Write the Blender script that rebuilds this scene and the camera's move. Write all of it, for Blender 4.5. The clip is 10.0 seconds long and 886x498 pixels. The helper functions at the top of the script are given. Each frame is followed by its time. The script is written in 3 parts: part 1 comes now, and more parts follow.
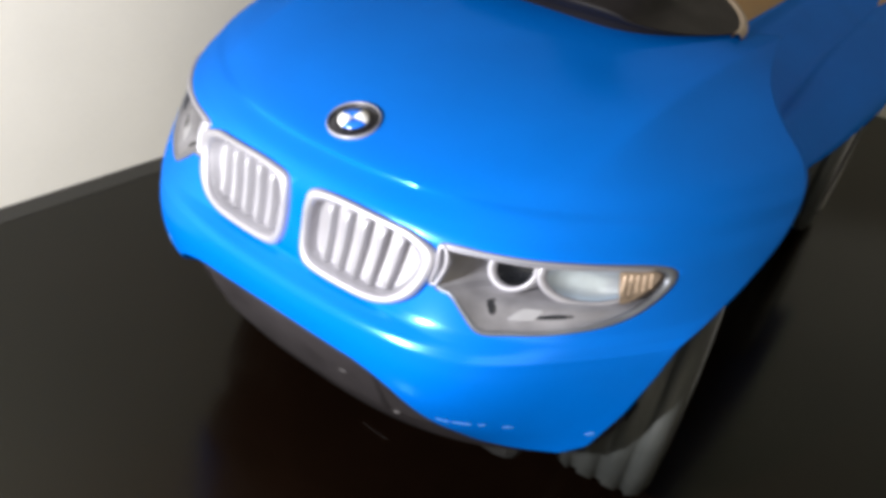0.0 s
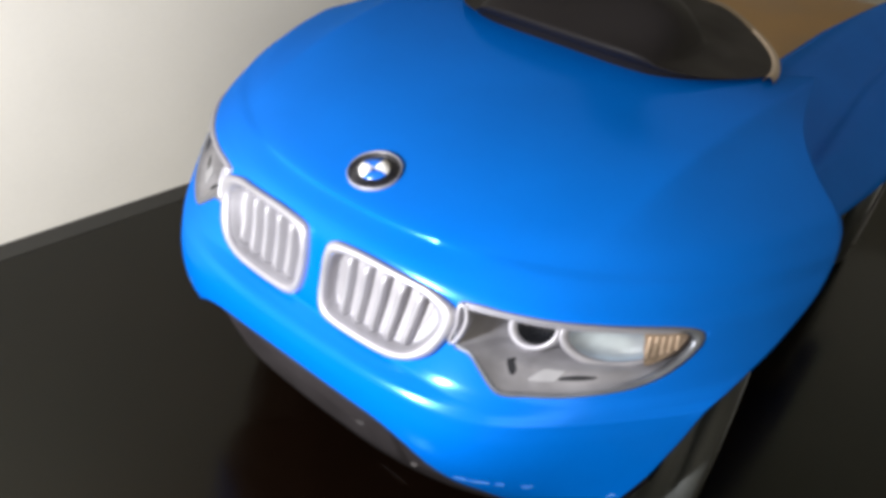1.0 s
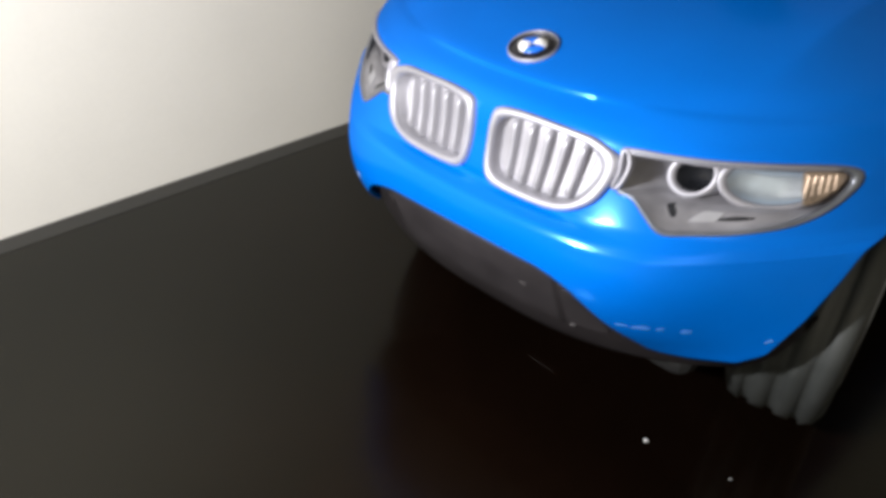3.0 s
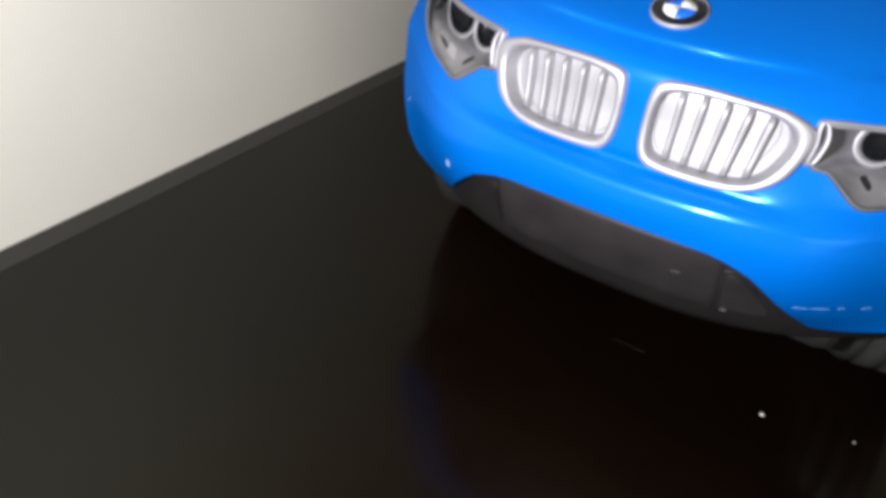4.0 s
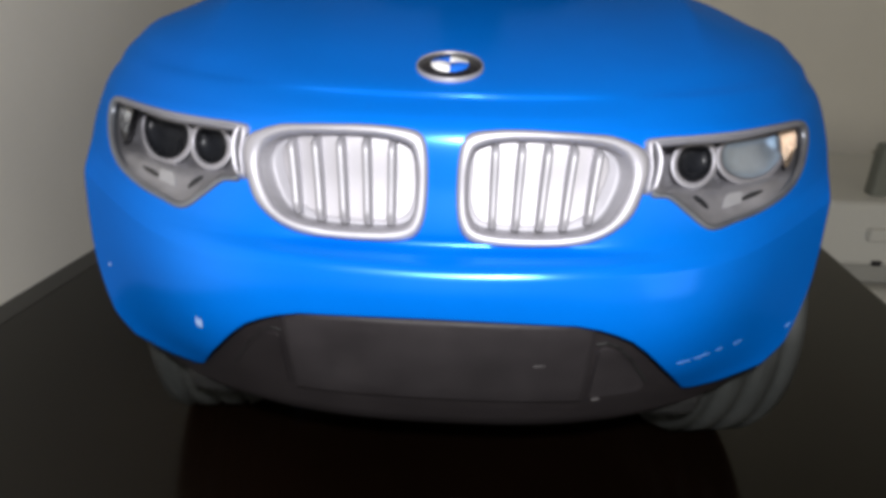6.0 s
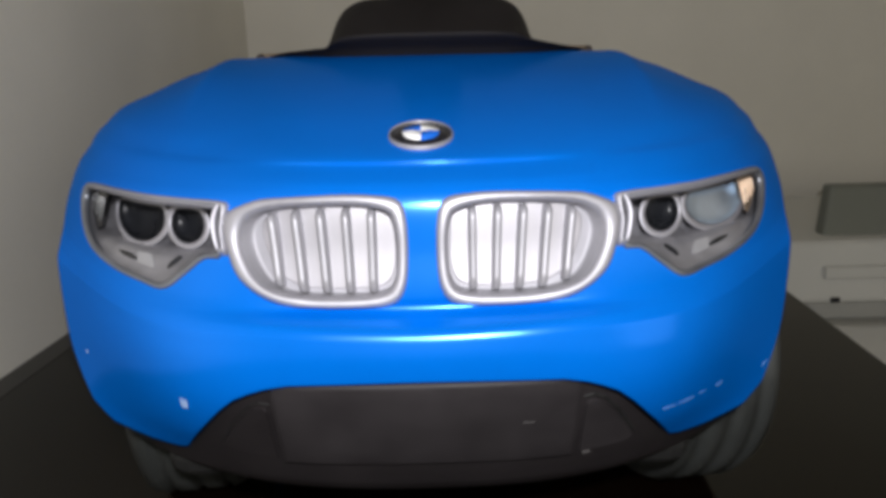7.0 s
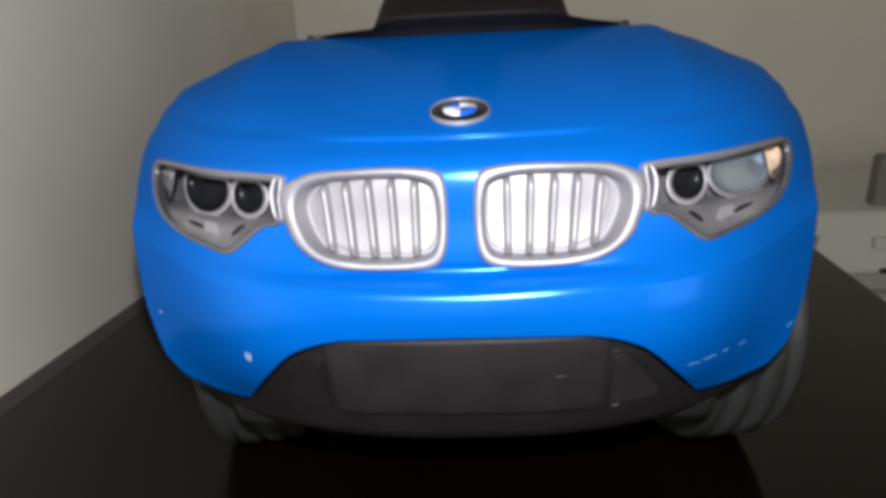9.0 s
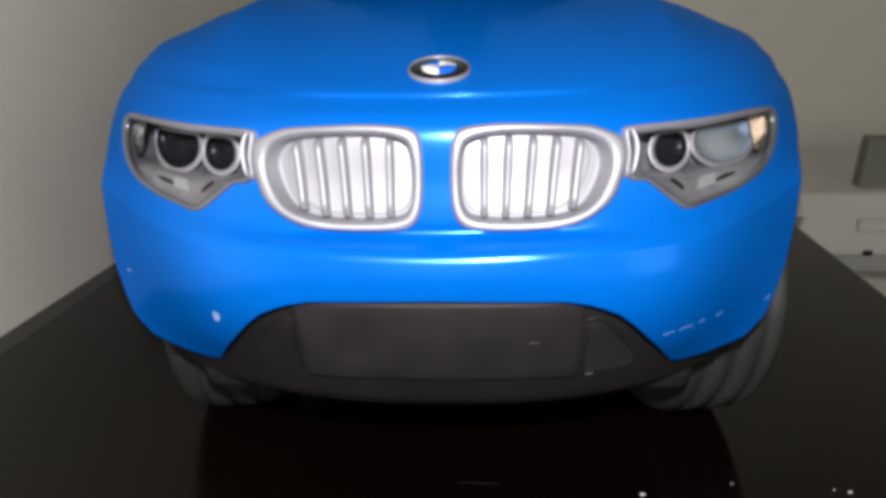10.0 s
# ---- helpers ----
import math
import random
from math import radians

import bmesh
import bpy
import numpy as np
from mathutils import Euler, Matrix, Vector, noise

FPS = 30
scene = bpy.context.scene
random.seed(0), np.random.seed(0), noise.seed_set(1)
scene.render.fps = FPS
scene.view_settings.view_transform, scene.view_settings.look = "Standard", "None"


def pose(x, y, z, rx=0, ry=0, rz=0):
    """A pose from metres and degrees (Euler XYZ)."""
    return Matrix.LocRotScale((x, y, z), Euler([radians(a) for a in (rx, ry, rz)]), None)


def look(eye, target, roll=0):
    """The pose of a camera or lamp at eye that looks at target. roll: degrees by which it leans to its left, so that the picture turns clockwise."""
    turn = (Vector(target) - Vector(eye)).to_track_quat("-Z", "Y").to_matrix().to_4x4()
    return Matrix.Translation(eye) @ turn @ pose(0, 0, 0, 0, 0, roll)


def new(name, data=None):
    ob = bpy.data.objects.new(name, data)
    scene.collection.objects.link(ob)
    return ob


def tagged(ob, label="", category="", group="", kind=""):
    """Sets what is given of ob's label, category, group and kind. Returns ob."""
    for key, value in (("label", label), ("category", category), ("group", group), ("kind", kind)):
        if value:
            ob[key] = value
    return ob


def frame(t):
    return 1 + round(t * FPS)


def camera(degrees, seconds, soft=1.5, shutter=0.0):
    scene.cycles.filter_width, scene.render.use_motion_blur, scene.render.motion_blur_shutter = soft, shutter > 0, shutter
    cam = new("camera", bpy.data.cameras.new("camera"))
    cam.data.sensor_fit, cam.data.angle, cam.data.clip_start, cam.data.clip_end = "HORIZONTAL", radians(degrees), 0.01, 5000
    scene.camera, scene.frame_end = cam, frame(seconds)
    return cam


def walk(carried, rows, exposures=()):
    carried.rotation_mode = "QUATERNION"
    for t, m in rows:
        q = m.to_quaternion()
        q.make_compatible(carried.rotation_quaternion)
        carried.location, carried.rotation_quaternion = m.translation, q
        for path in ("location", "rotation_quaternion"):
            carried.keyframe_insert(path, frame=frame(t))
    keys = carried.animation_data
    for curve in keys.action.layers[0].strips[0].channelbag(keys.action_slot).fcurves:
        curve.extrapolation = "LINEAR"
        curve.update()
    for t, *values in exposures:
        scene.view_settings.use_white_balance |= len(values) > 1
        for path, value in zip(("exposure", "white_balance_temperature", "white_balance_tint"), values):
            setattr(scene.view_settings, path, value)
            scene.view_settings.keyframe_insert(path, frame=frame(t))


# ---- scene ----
FOV = 62.5
cam = camera(FOV, 10.0, soft=4.0, shutter=0.5)


def aim(x, y, z, yaw, pitch, roll):
    """Pose of the camera from its place and the degrees of yaw (to the left of +y), pitch (up) and lean."""
    a, b = radians(yaw), radians(pitch)
    way = Vector((-math.sin(a) * math.cos(b), math.cos(a) * math.cos(b), math.sin(b)))
    eye = Vector((x, y, z))
    return look(eye, eye + way, roll)


# seconds, eye x y z in metres, yaw, pitch, lean in degrees
PATH = [
    (0, 0.1793, -0.1768, 0.3247, 31.51, -34.77, 8.53),
    (0.5, 0.1830, -0.1735, 0.3221, 36.64, -33.36, 4.09),
    (1, 0.1710, -0.1651, 0.3362, 34.00, -34.33, 7.86),
    (1.2, 0.1875, -0.1512, 0.3344, 35.87, -29.83, 5.08),
    (1.5, 0.1815, -0.1629, 0.3175, 34.01, -30.11, 5.98),
    (2, 0.1812, -0.1807, 0.3065, 37.67, -34.06, 4.27),
    (2.2, 0.1923, -0.2074, 0.3041, 39.25, -33.52, 4.37),
    (3.3, 0.1801, -0.2299, 0.3034, 44.60, -37.81, -0.38),
    (3.5, 0.1418, -0.2414, 0.3068, 41.69, -40.50, -0.18),
    (4, 0.0723, -0.2601, 0.2910, 30.77, -37.94, 3.53),
    (4.5, 0.0634, -0.2434, 0.2624, 25.82, -31.10, 1.75),
    (5, 0.0567, -0.2354, 0.2448, 16.25, -28.28, 2.58),
    (5.5, 0.0538, -0.2228, 0.2265, 7.54, -25.21, 3.55),
    (6, 0.0106, -0.2202, 0.2217, 2.56, -20.58, 1.60),
    (6.2, 0.0080, -0.2198, 0.2201, 0.64, -19.66, -0.23),
    (7.3, 0.0043, -0.2259, 0.2224, -0.40, -14.76, -1.38),
    (7.5, 0.0051, -0.2271, 0.2181, 0.79, -16.62, -1.61),
    (8, 0.0070, -0.2461, 0.2340, 1.74, -14.89, -2.45),
    (8.5, 0.0080, -0.2467, 0.2305, 3.66, -17.89, -2.68),
    (9, 0.0083, -0.2455, 0.2250, 3.53, -17.24, -2.68),
    (9.5, 0.0103, -0.2409, 0.2184, 1.30, -18.34, -0.55),
    (10, 0.0129, -0.2410, 0.2185, 2.66, -19.19, -1.00),
]
walk(cam, [(r[0], aim(*r[1:])) for r in PATH], exposures=[(0.0, 0.74), (1.0, 0.64), (1.5, 0.53), (2.2, 0.42), (3.3, 0.35), (4.5, 0.2), (5.5, 0.15), (6.2, -0.08), (7.3, -0.25), (7.8, -0.18), (8.5, -0.17), (9.3, -0.08), (10.0, -0.05)])

# ---- light ----
world = bpy.data.worlds.new("room_air")
scene.world = world
world.use_nodes = True
world.node_tree.nodes["Background"].inputs["Color"].default_value = (0.9, 0.95, 1.0, 1)
world.node_tree.nodes["Background"].inputs["Strength"].default_value = 0.02

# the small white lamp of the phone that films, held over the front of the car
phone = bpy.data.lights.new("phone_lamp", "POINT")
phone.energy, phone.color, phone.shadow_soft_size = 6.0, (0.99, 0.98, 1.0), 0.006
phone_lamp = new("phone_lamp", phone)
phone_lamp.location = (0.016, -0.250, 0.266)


# weak warm fill, added to brighten the walls; no opening or lamp stands there
fill = bpy.data.lights.new("fill_light", "AREA")
fill.shape, fill.size, fill.size_y, fill.energy, fill.color = "RECTANGLE", 1.0, 0.8, 2.9, (1.0, 0.93, 0.76)
fill_light = new("fill_light", fill)
fill_light.matrix_world = look((0.95, -1.05, 0.42), (-0.33, 0.10, 0.25))

# ---- materials ----
def material(name, color, rough=0.5, metal=0.0, coat=0.0, grain=0.0, grain_scale=200.0, stain=0.0, stain_scale=6.0,
             bump=0.0):
    """A surface with fine grain and broad stains in its colour and gloss, and a fine relief."""
    m = bpy.data.materials.new(name)
    m.use_nodes = True
    nodes, links = m.node_tree.nodes, m.node_tree.links
    b = nodes["Principled BSDF"]
    b.inputs["Roughness"].default_value = rough
    b.inputs["Metallic"].default_value = metal
    b.inputs["Coat Weight"].default_value = coat
    b.inputs["Coat Roughness"].default_value = 0.08
    where = nodes.new("ShaderNodeTexCoord")
    fine, broad = nodes.new("ShaderNodeTexNoise"), nodes.new("ShaderNodeTexNoise")
    fine.inputs["Scale"].default_value, fine.inputs["Detail"].default_value = grain_scale, 4
    broad.inputs["Scale"].default_value, broad.inputs["Detail"].default_value = stain_scale, 5
    for n in (fine, broad):
        links.new(where.outputs["Object"], n.inputs["Vector"])
    tone = nodes.new("ShaderNodeMapRange")
    tone.inputs["To Min"].default_value, tone.inputs["To Max"].default_value = 1 - grain, 1 + grain
    links.new(fine.outputs["Fac"], tone.inputs["Value"])
    wear = nodes.new("ShaderNodeMapRange")
    wear.inputs["From Min"].default_value, wear.inputs["From Max"].default_value = 0.3, 0.7
    wear.inputs["To Min"].default_value, wear.inputs["To Max"].default_value = 1 - stain, 1 + stain
    links.new(broad.outputs["Fac"], wear.inputs["Value"])
    both = nodes.new("ShaderNodeMath")
    both.operation = "MULTIPLY"
    links.new(tone.outputs["Result"], both.inputs[0])
    links.new(wear.outputs["Result"], both.inputs[1])
    mix = nodes.new("ShaderNodeMix")
    mix.data_type, mix.blend_type = "RGBA", "MULTIPLY"
    mix.inputs["Factor"].default_value = 1
    mix.inputs["A"].default_value = (*color, 1)
    links.new(both.outputs["Value"], mix.inputs["B"])
    links.new(mix.outputs["Result"], b.inputs["Base Color"])
    shine = nodes.new("ShaderNodeMath")
    shine.operation = "MULTIPLY"
    shine.inputs[1].default_value = rough
    links.new(wear.outputs["Result"], shine.inputs[0])
    links.new(shine.outputs["Value"], b.inputs["Roughness"])
    if bump:
        relief = nodes.new("ShaderNodeBump")
        relief.inputs["Strength"].default_value, relief.inputs["Distance"].default_value = bump, 0.001
        links.new(fine.outputs["Fac"], relief.inputs["Height"])
        links.new(relief.outputs["Normal"], b.inputs["Normal"])
    return m


BLUE = material("blue_plastic", (0.0, 0.155, 0.68), 0.2, metal=0.25, coat=0.09, grain=0.02, stain=0.06, stain_scale=14, bump=0.008)
gloss = BLUE.node_tree.nodes["Principled BSDF"].inputs
gloss["Specular IOR Level"].default_value = 0.0
gloss["Specular Tint"].default_value = (0.0, 0.5, 1, 1)
gloss["Coat IOR"].default_value, gloss["Coat Roughness"].default_value = 2.6, 0.22
DASH = material("matt_black_plastic", (0.0098, 0.0082, 0.0088), 0.6, grain=0.15, grain_scale=900, stain=0.15, stain_scale=25, bump=0.15)
BLACK = material("black_plastic", (0.0195, 0.0168, 0.018), 0.5, grain=0.15, grain_scale=900, stain=0.15, stain_scale=25, bump=0.15)
PANEL = material("dark_grey_plastic", (0.0265, 0.0235, 0.0252), 0.5, grain=0.12, grain_scale=900, stain=0.18, stain_scale=45, bump=0.12)
for m in (BLACK, PANEL, DASH):
    m.node_tree.nodes["Principled BSDF"].inputs["Specular IOR Level"].default_value = 0.25
UNDER = material("dull_black_plastic", (0.008, 0.008, 0.008), 0.7, grain=0.1)
SILVER = material("silver_paint", (0.43, 0.425, 0.465), 0.52, metal=0.66, grain=0.05, grain_scale=1500, stain=0.06, stain_scale=40)
SILVER_DARK = material("grey_silver_paint", (0.36, 0.355, 0.385), 0.6, metal=0.45, grain=0.05, grain_scale=1500, stain=0.1, stain_scale=50)
# paler than the headlight's floor, so the colour carries the phone lamp's glint
GLINT_SILVER = material("glint_silver", (0.38, 0.38, 0.40), 0.35, metal=0.25, stain=0.1, stain_scale=60)
PALE = material("pale_silver_paint", (0.42, 0.41, 0.435), 0.55, metal=0.7, grain=0.04, grain_scale=1500, stain=0.04, stain_scale=40)
SLAT = material("slat_silver_paint", (0.37, 0.365, 0.395), 0.5, metal=0.5, grain=0.05, grain_scale=1500, stain=0.08, stain_scale=40)
SMOKE = material("smoky_grey_plastic", (0.29, 0.285, 0.305), 0.38, metal=0.4, grain=0.05, stain=0.25, stain_scale=60)
RIM = material("rim_grey_paint", (0.26, 0.28, 0.32), 0.38, metal=0.8, stain=0.15, stain_scale=60)
# a lit and a shaded tone for the lamp bowls, put into the colour
LIT_BOWL = material("lit_mirror_bowl", (0.58, 0.66, 0.74), 0.40, metal=0.8, stain=0.2, stain_scale=50)
SHADED_DARK = material("shaded_dark", (0.014, 0.015, 0.018), 0.3, stain=0.3, stain_scale=90)
FLUTE = material("pale_fluted_plastic", (0.36, 0.275, 0.205), 0.3, metal=0.6, grain=0.1, stain=0.3, stain_scale=180)
RUBBER = material("tyre_plastic", (0.042, 0.045, 0.0435), 0.5, grain=0.15, grain_scale=700, stain=0.3, stain_scale=20, bump=0.1)
TAN = material("tan_plastic", (0.40, 0.225, 0.065), 0.5, grain=0.06, grain_scale=300, stain=0.15, stain_scale=12, bump=0.05)
EDGING = material("edging_plastic", (0.42, 0.33, 0.24), 0.5, grain=0.06, stain=0.15, stain_scale=20)
TABLE = material("dark_lacquer", (0.0038, 0.0018, 0.0010), 0.18, grain=0.2, grain_scale=60, stain=0.35, stain_scale=5, bump=0.01)
TABLE.node_tree.nodes["Principled BSDF"].inputs["Specular IOR Level"].default_value = 0.25
TABLE.node_tree.nodes["Principled BSDF"].inputs["Specular Tint"].default_value = (0.88, 1, 0.86, 1)
TABLE_EDGE = material("paler_lacquer_edge", (0.009, 0.009, 0.008), 0.2, grain=0.2, grain_scale=80, stain=0.3, stain_scale=12, bump=0.02)
WALL = material("wall_paint", (0.84, 0.81, 0.735), 0.8, grain=0.03, grain_scale=350, stain=0.06, stain_scale=4.5, bump=0.08)
WHITE = material("white_paint", (0.8, 0.8, 0.8), 0.35, grain=0.01)
EMBLEM_BLUE = material("emblem_blue", (0.01, 0.13, 0.62), 0.25)
EMBLEM_BLACK = material("emblem_black", (0.008, 0.008, 0.012), 0.22)
CHROME = material("chrome", (0.62, 0.62, 0.65), 0.3, metal=1.0)
CHIP = material("bare_plastic", (0.55, 0.68, 0.85), 0.5, grain=0.15)
SCRATCH = material("pale_scratch", (0.22, 0.42, 0.74), 0.4, grain=0.4, grain_scale=1500)
CHIP_DULL = material("dull_scuff", (0.055, 0.05, 0.05), 0.6, grain=0.2)
PAPER = material("paper", (0.72, 0.72, 0.7), 0.75, grain=0.03, stain=0.05)
PRINTER = material("printer_plastic", (0.66, 0.66, 0.63), 0.5, grain=0.02, stain=0.05)
PRINTER_GREY = material("printer_grey_plastic", (0.2, 0.212, 0.185), 0.55, grain=0.05, stain=0.08)
PRINTER_BASE = material("printer_base_plastic", (0.48, 0.48, 0.455), 0.5, grain=0.03, stain=0.06)
DESK = material("grey_laminate", (0.3, 0.31, 0.3), 0.5, grain=0.08, stain=0.1)
FLOOR = material("floor_tiles", (0.35, 0.33, 0.3), 0.4, grain=0.06, stain=0.1)

BROWN = material("brown_cloth", (0.24, 0.18, 0.11), 0.8, grain=0.2, grain_scale=400, stain=0.2, stain_scale=60, bump=0.3)


# ---- mesh helpers ----
def part(name, bm, mat, parent=None, label="", smooth=True, bevel=0.0):
    """Link a bmesh as one mesh object, under a thing or part."""
    mesh = bpy.data.meshes.new(name)
    bmesh.ops.recalc_face_normals(bm, faces=bm.faces)
    bm.to_mesh(mesh)
    bm.free()
    for f in mesh.polygons:
        f.use_smooth = smooth
    mesh.materials.append(mat)
    ob = new(name, mesh)
    if parent:
        ob.parent = parent
    if label:
        tagged(ob, label)
    if bevel:
        mod = ob.modifiers.new("edge", "BEVEL")
        mod.width, mod.segments, mod.limit_method, mod.angle_limit = bevel, 3, "ANGLE", radians(40)
    return ob


def box(x0, x1, y0, y1, z0, z1):
    bm = bmesh.new()
    bmesh.ops.create_cube(bm, size=1)
    for v in bm.verts:
        v.co = Vector((x0 + (v.co.x + .5) * (x1 - x0), y0 + (v.co.y + .5) * (y1 - y0), z0 + (v.co.z + .5) * (z1 - z0)))
    return bm


def grid_mesh(rows, closed=False):
    """A bmesh of quads through rows of points; closed: each row is a ring."""
    bm = bmesh.new()
    vs = [[bm.verts.new(p) for p in row] for row in rows]
    for a, b in zip(vs, vs[1:]):
        n = len(a)
        for i in range(n if closed else n - 1):
            bm.faces.new((a[i], a[(i + 1) % n], b[(i + 1) % n], b[i]))
    return bm


def smooth_loop(points, n):
    """n points along a closed Catmull-Rom curve through the given points, evenly spaced."""
    m, dense = len(points), []
    for i in range(m):
        p = [np.array(points[(i + k) % m], float) for k in (-1, 0, 1, 2)]
        for t in np.linspace(0, 1, 12, endpoint=False):
            dense.append(.5 * (2 * p[1] + (p[2] - p[0]) * t + (2 * p[0] - 5 * p[1] + 4 * p[2] - p[3]) * t * t
                               + (3 * p[1] - p[0] - 3 * p[2] + p[3]) * t ** 3))
    dense = np.array(dense + [dense[0]])
    run = np.concatenate([[0], np.cumsum(np.linalg.norm(np.diff(dense, axis=0), axis=1))])
    at = np.linspace(0, run[-1], n, endpoint=False)
    return np.stack([np.interp(at, run, dense[:, k]) for k in range(2)], 1)


def lathe(profile, steps=48):
    """A ring of revolution round the x axis from (x, radius) pairs."""
    rows = []
    for x, r in profile:
        rows.append([(x, r * math.cos(2 * math.pi * k / steps), r * math.sin(2 * math.pi * k / steps)) for k in range(steps)])
    return grid_mesh(rows, closed=True)

# ---- the room ----
WALL_X, BACK_Y, TABLE_R = -0.331, 0.885, 0.312
LEAN = 0.074  # the left wall runs this much towards +x for each metre of +y


def slab(name, mat, x0, x1, y0, y1, z0, z1, label, category, bevel=0.0):
    return tagged(part(name, box(x0, x1, y0, y1, z0, z1), mat, None, label, smooth=False, bevel=bevel), label, category, kind="structure")


bm = box(WALL_X - .1, WALL_X, -1.2, BACK_Y, -.75, 1.8)
for v in bm.verts:
    v.co.x += LEAN * v.co.y
tagged(part("wall_left", bm, WALL, None, "", smooth=False), "plain off-white painted wall beside the dark table", "wall", kind="structure")
slab("wall_back", WALL, WALL_X - .1, 2.2, BACK_Y, BACK_Y + .1, -.75, 1.8, "plain off-white painted wall behind the table", "wall")
slab("wall_right", WALL, 2.1, 2.2, -1.2, BACK_Y, -.75, 1.8, "plain off-white painted wall", "wall")
slab("wall_front", WALL, WALL_X - .1, 2.2, -1.3, -1.2, -.75, 1.8, "plain off-white painted wall", "wall")
slab("ceiling", WALL, WALL_X - .1, 2.2, -1.3, BACK_Y + .1, 1.8, 1.9, "plain painted ceiling", "ceiling")
slab("floor", FLOOR, WALL_X - .1, 2.2, -1.3, BACK_Y + .1, -.83, -.75, "pale tiled floor", "floor")

table = tagged(new("table"), "dark glossy lacquered table standing against the wall", "table")
bm = box(WALL_X + .001, TABLE_R, -.62, .87, -.03, 0)
for v in bm.verts:
    v.co.x += (LEAN if v.co.x < 0 else .035) * v.co.y
part("tabletop", bm, TABLE, table, "dark polished lacquered top", smooth=False, bevel=.003)
for tx in (WALL_X + .06, TABLE_R - .06):
    for ty in (-.56, .80):
        part("leg", box(tx - .03, tx + .03, ty - .03, ty + .03, -.75, -.03), TABLE, table, smooth=False, bevel=.003)
bm = box(WALL_X + .0012, WALL_X + .021, -.6, .865, -.004, .0003)
for v in bm.verts:
    v.co.x += LEAN * v.co.y
part("edge_strip", bm, TABLE_EDGE, table, "narrow paler strip along the wall", smooth=False)

# ---- the ride-on car ----
# rings of the front shell from the bumper's lower edge up to the rear of the bonnet.
# on the middle line: height, depth, and the depth once the nose's ledges have run out
NOSE = [
    (.077, .0135, .0135), (.096, -.004, -.004), (.1125, -.0118, -.0118), (.1262, -.0136, -.0128), (.1316, -.0129, -.0108), (.1358, -.0111, -.0088),
    (.1384, -.0063, -.0078), (.1408, -.0023, -.0066), (.145, -.0020, -.0042), (.158, .0005, .0005), (.175, .003, .0036), (.18, .0064, .0074),
    (.185, .015, .0142), (.1864, .01525, .0168), (.193, .0345, .0345), (.203, .072, .072), (.212, .12, .12), (.2188, .168, .168), (.2204, .205, .205)]
# where the ring ends at the side: half width, depth, height
SIDE = [
    (.1305, .0372, .079), (.1371, .0409, .102), (.1409, .0456, .118), (.1445, .0519, .131), (.1469, .057, .1398), (.1484, .0615, .1435),
    (.1494, .065, .1457), (.1506, .069, .1483), (.1526, .0765, .1525), (.1569, .0925, .162), (.1606, .117, .1755), (.1604, .13, .1812),
    (.1592, .138, .187), (.1578, .1435, .1897), (.1525, .1505, .1962), (.139, .162, .203), (.126, .178, .2095), (.117, .205, .2122), (.109, .25, .2125)]
ROUND = np.interp(range(len(NOSE)), [0, 2, 9, 13, 15, 16, 18], [2.8, 2.8, 2.3, 2.25, 2.7, 2.7, 2.3])
RINGS = [(n[0], n[1], *e, p, n[2]) for n, e, p in zip(NOSE, SIDE, ROUND)]
TOP = len(RINGS) - 1
KNOT = np.concatenate([[0], np.cumsum([(math.hypot(q[0] - p[0], q[1] - p[1]) + .3 * abs(q[3] - p[3])) ** .5 for p, q in zip(RINGS, RINGS[1:])])])
RING = np.array(RINGS)
STEP = np.diff(KNOT)
SLOPE = np.diff(RING, axis=0) / STEP[:, None]
LEAD = np.array([SLOPE[0]] + [(SLOPE[k - 1] * STEP[k] + SLOPE[k] * STEP[k - 1]) / (STEP[k - 1] + STEP[k]) for k in range(1, TOP)] + [SLOPE[-1]])


def ease(a, b, x):
    t = min(max((x - a) / (b - a), 0), 1)
    return t * t * (3 - 2 * t)


CREASE = .0046


def ring_at(v):
    v = min(max(v, 0), TOP - 1e-6)
    i, t = int(v), v - int(v)
    h = STEP[i]
    return ((2 * t ** 3 - 3 * t * t + 1) * RING[i] + (t ** 3 - 2 * t * t + t) * h * LEAD[i]
            + (3 * t * t - 2 * t ** 3) * RING[i + 1] + (t ** 3 - t * t) * h * LEAD[i + 1])


def shell(s, v):
    zc, yc, xe, ye, ze, power, ys = ring_at(v)
    a = abs(s)
    x = xe * a
    # the ledges of the nose run out towards the sides, the lower one rising like a smile
    yc += (ys - yc) * ease(.030, .082, x)
    lift = float(np.interp(v, [3, 4.3, 6, 8], [0, .0030, .0016, 0])) * ease(0, .062, x)
    # the bumper's corners bend back along a straight flank, the bonnet is evenly round
    bend = lambda q: .08 * math.log(1 + math.exp((q - .59) / .08))
    flank = (bend(a) - bend(0)) / (bend(1) - bend(0))
    k = float(np.interp(v, [0, 4, 8, 10, 13], [1, 1, .6, .25, 0]))
    y = yc + (ye - yc) * (k * flank + (1 - k) * (.69 * a ** power + .31 * a ** 8))
    # a crease along each side of the bonnet, crisper towards the rear
    d = x - .0865 - .10 * y
    away = math.sqrt(d * d + .0026 ** 2) - .0026
    ridge = CREASE * ease(.035, .12, y) * math.exp(-away / (.024 if d < 0 else .0105))
    return Vector((xe * s, y, lift + ridge + zc + (ze - zc) * a ** 3))


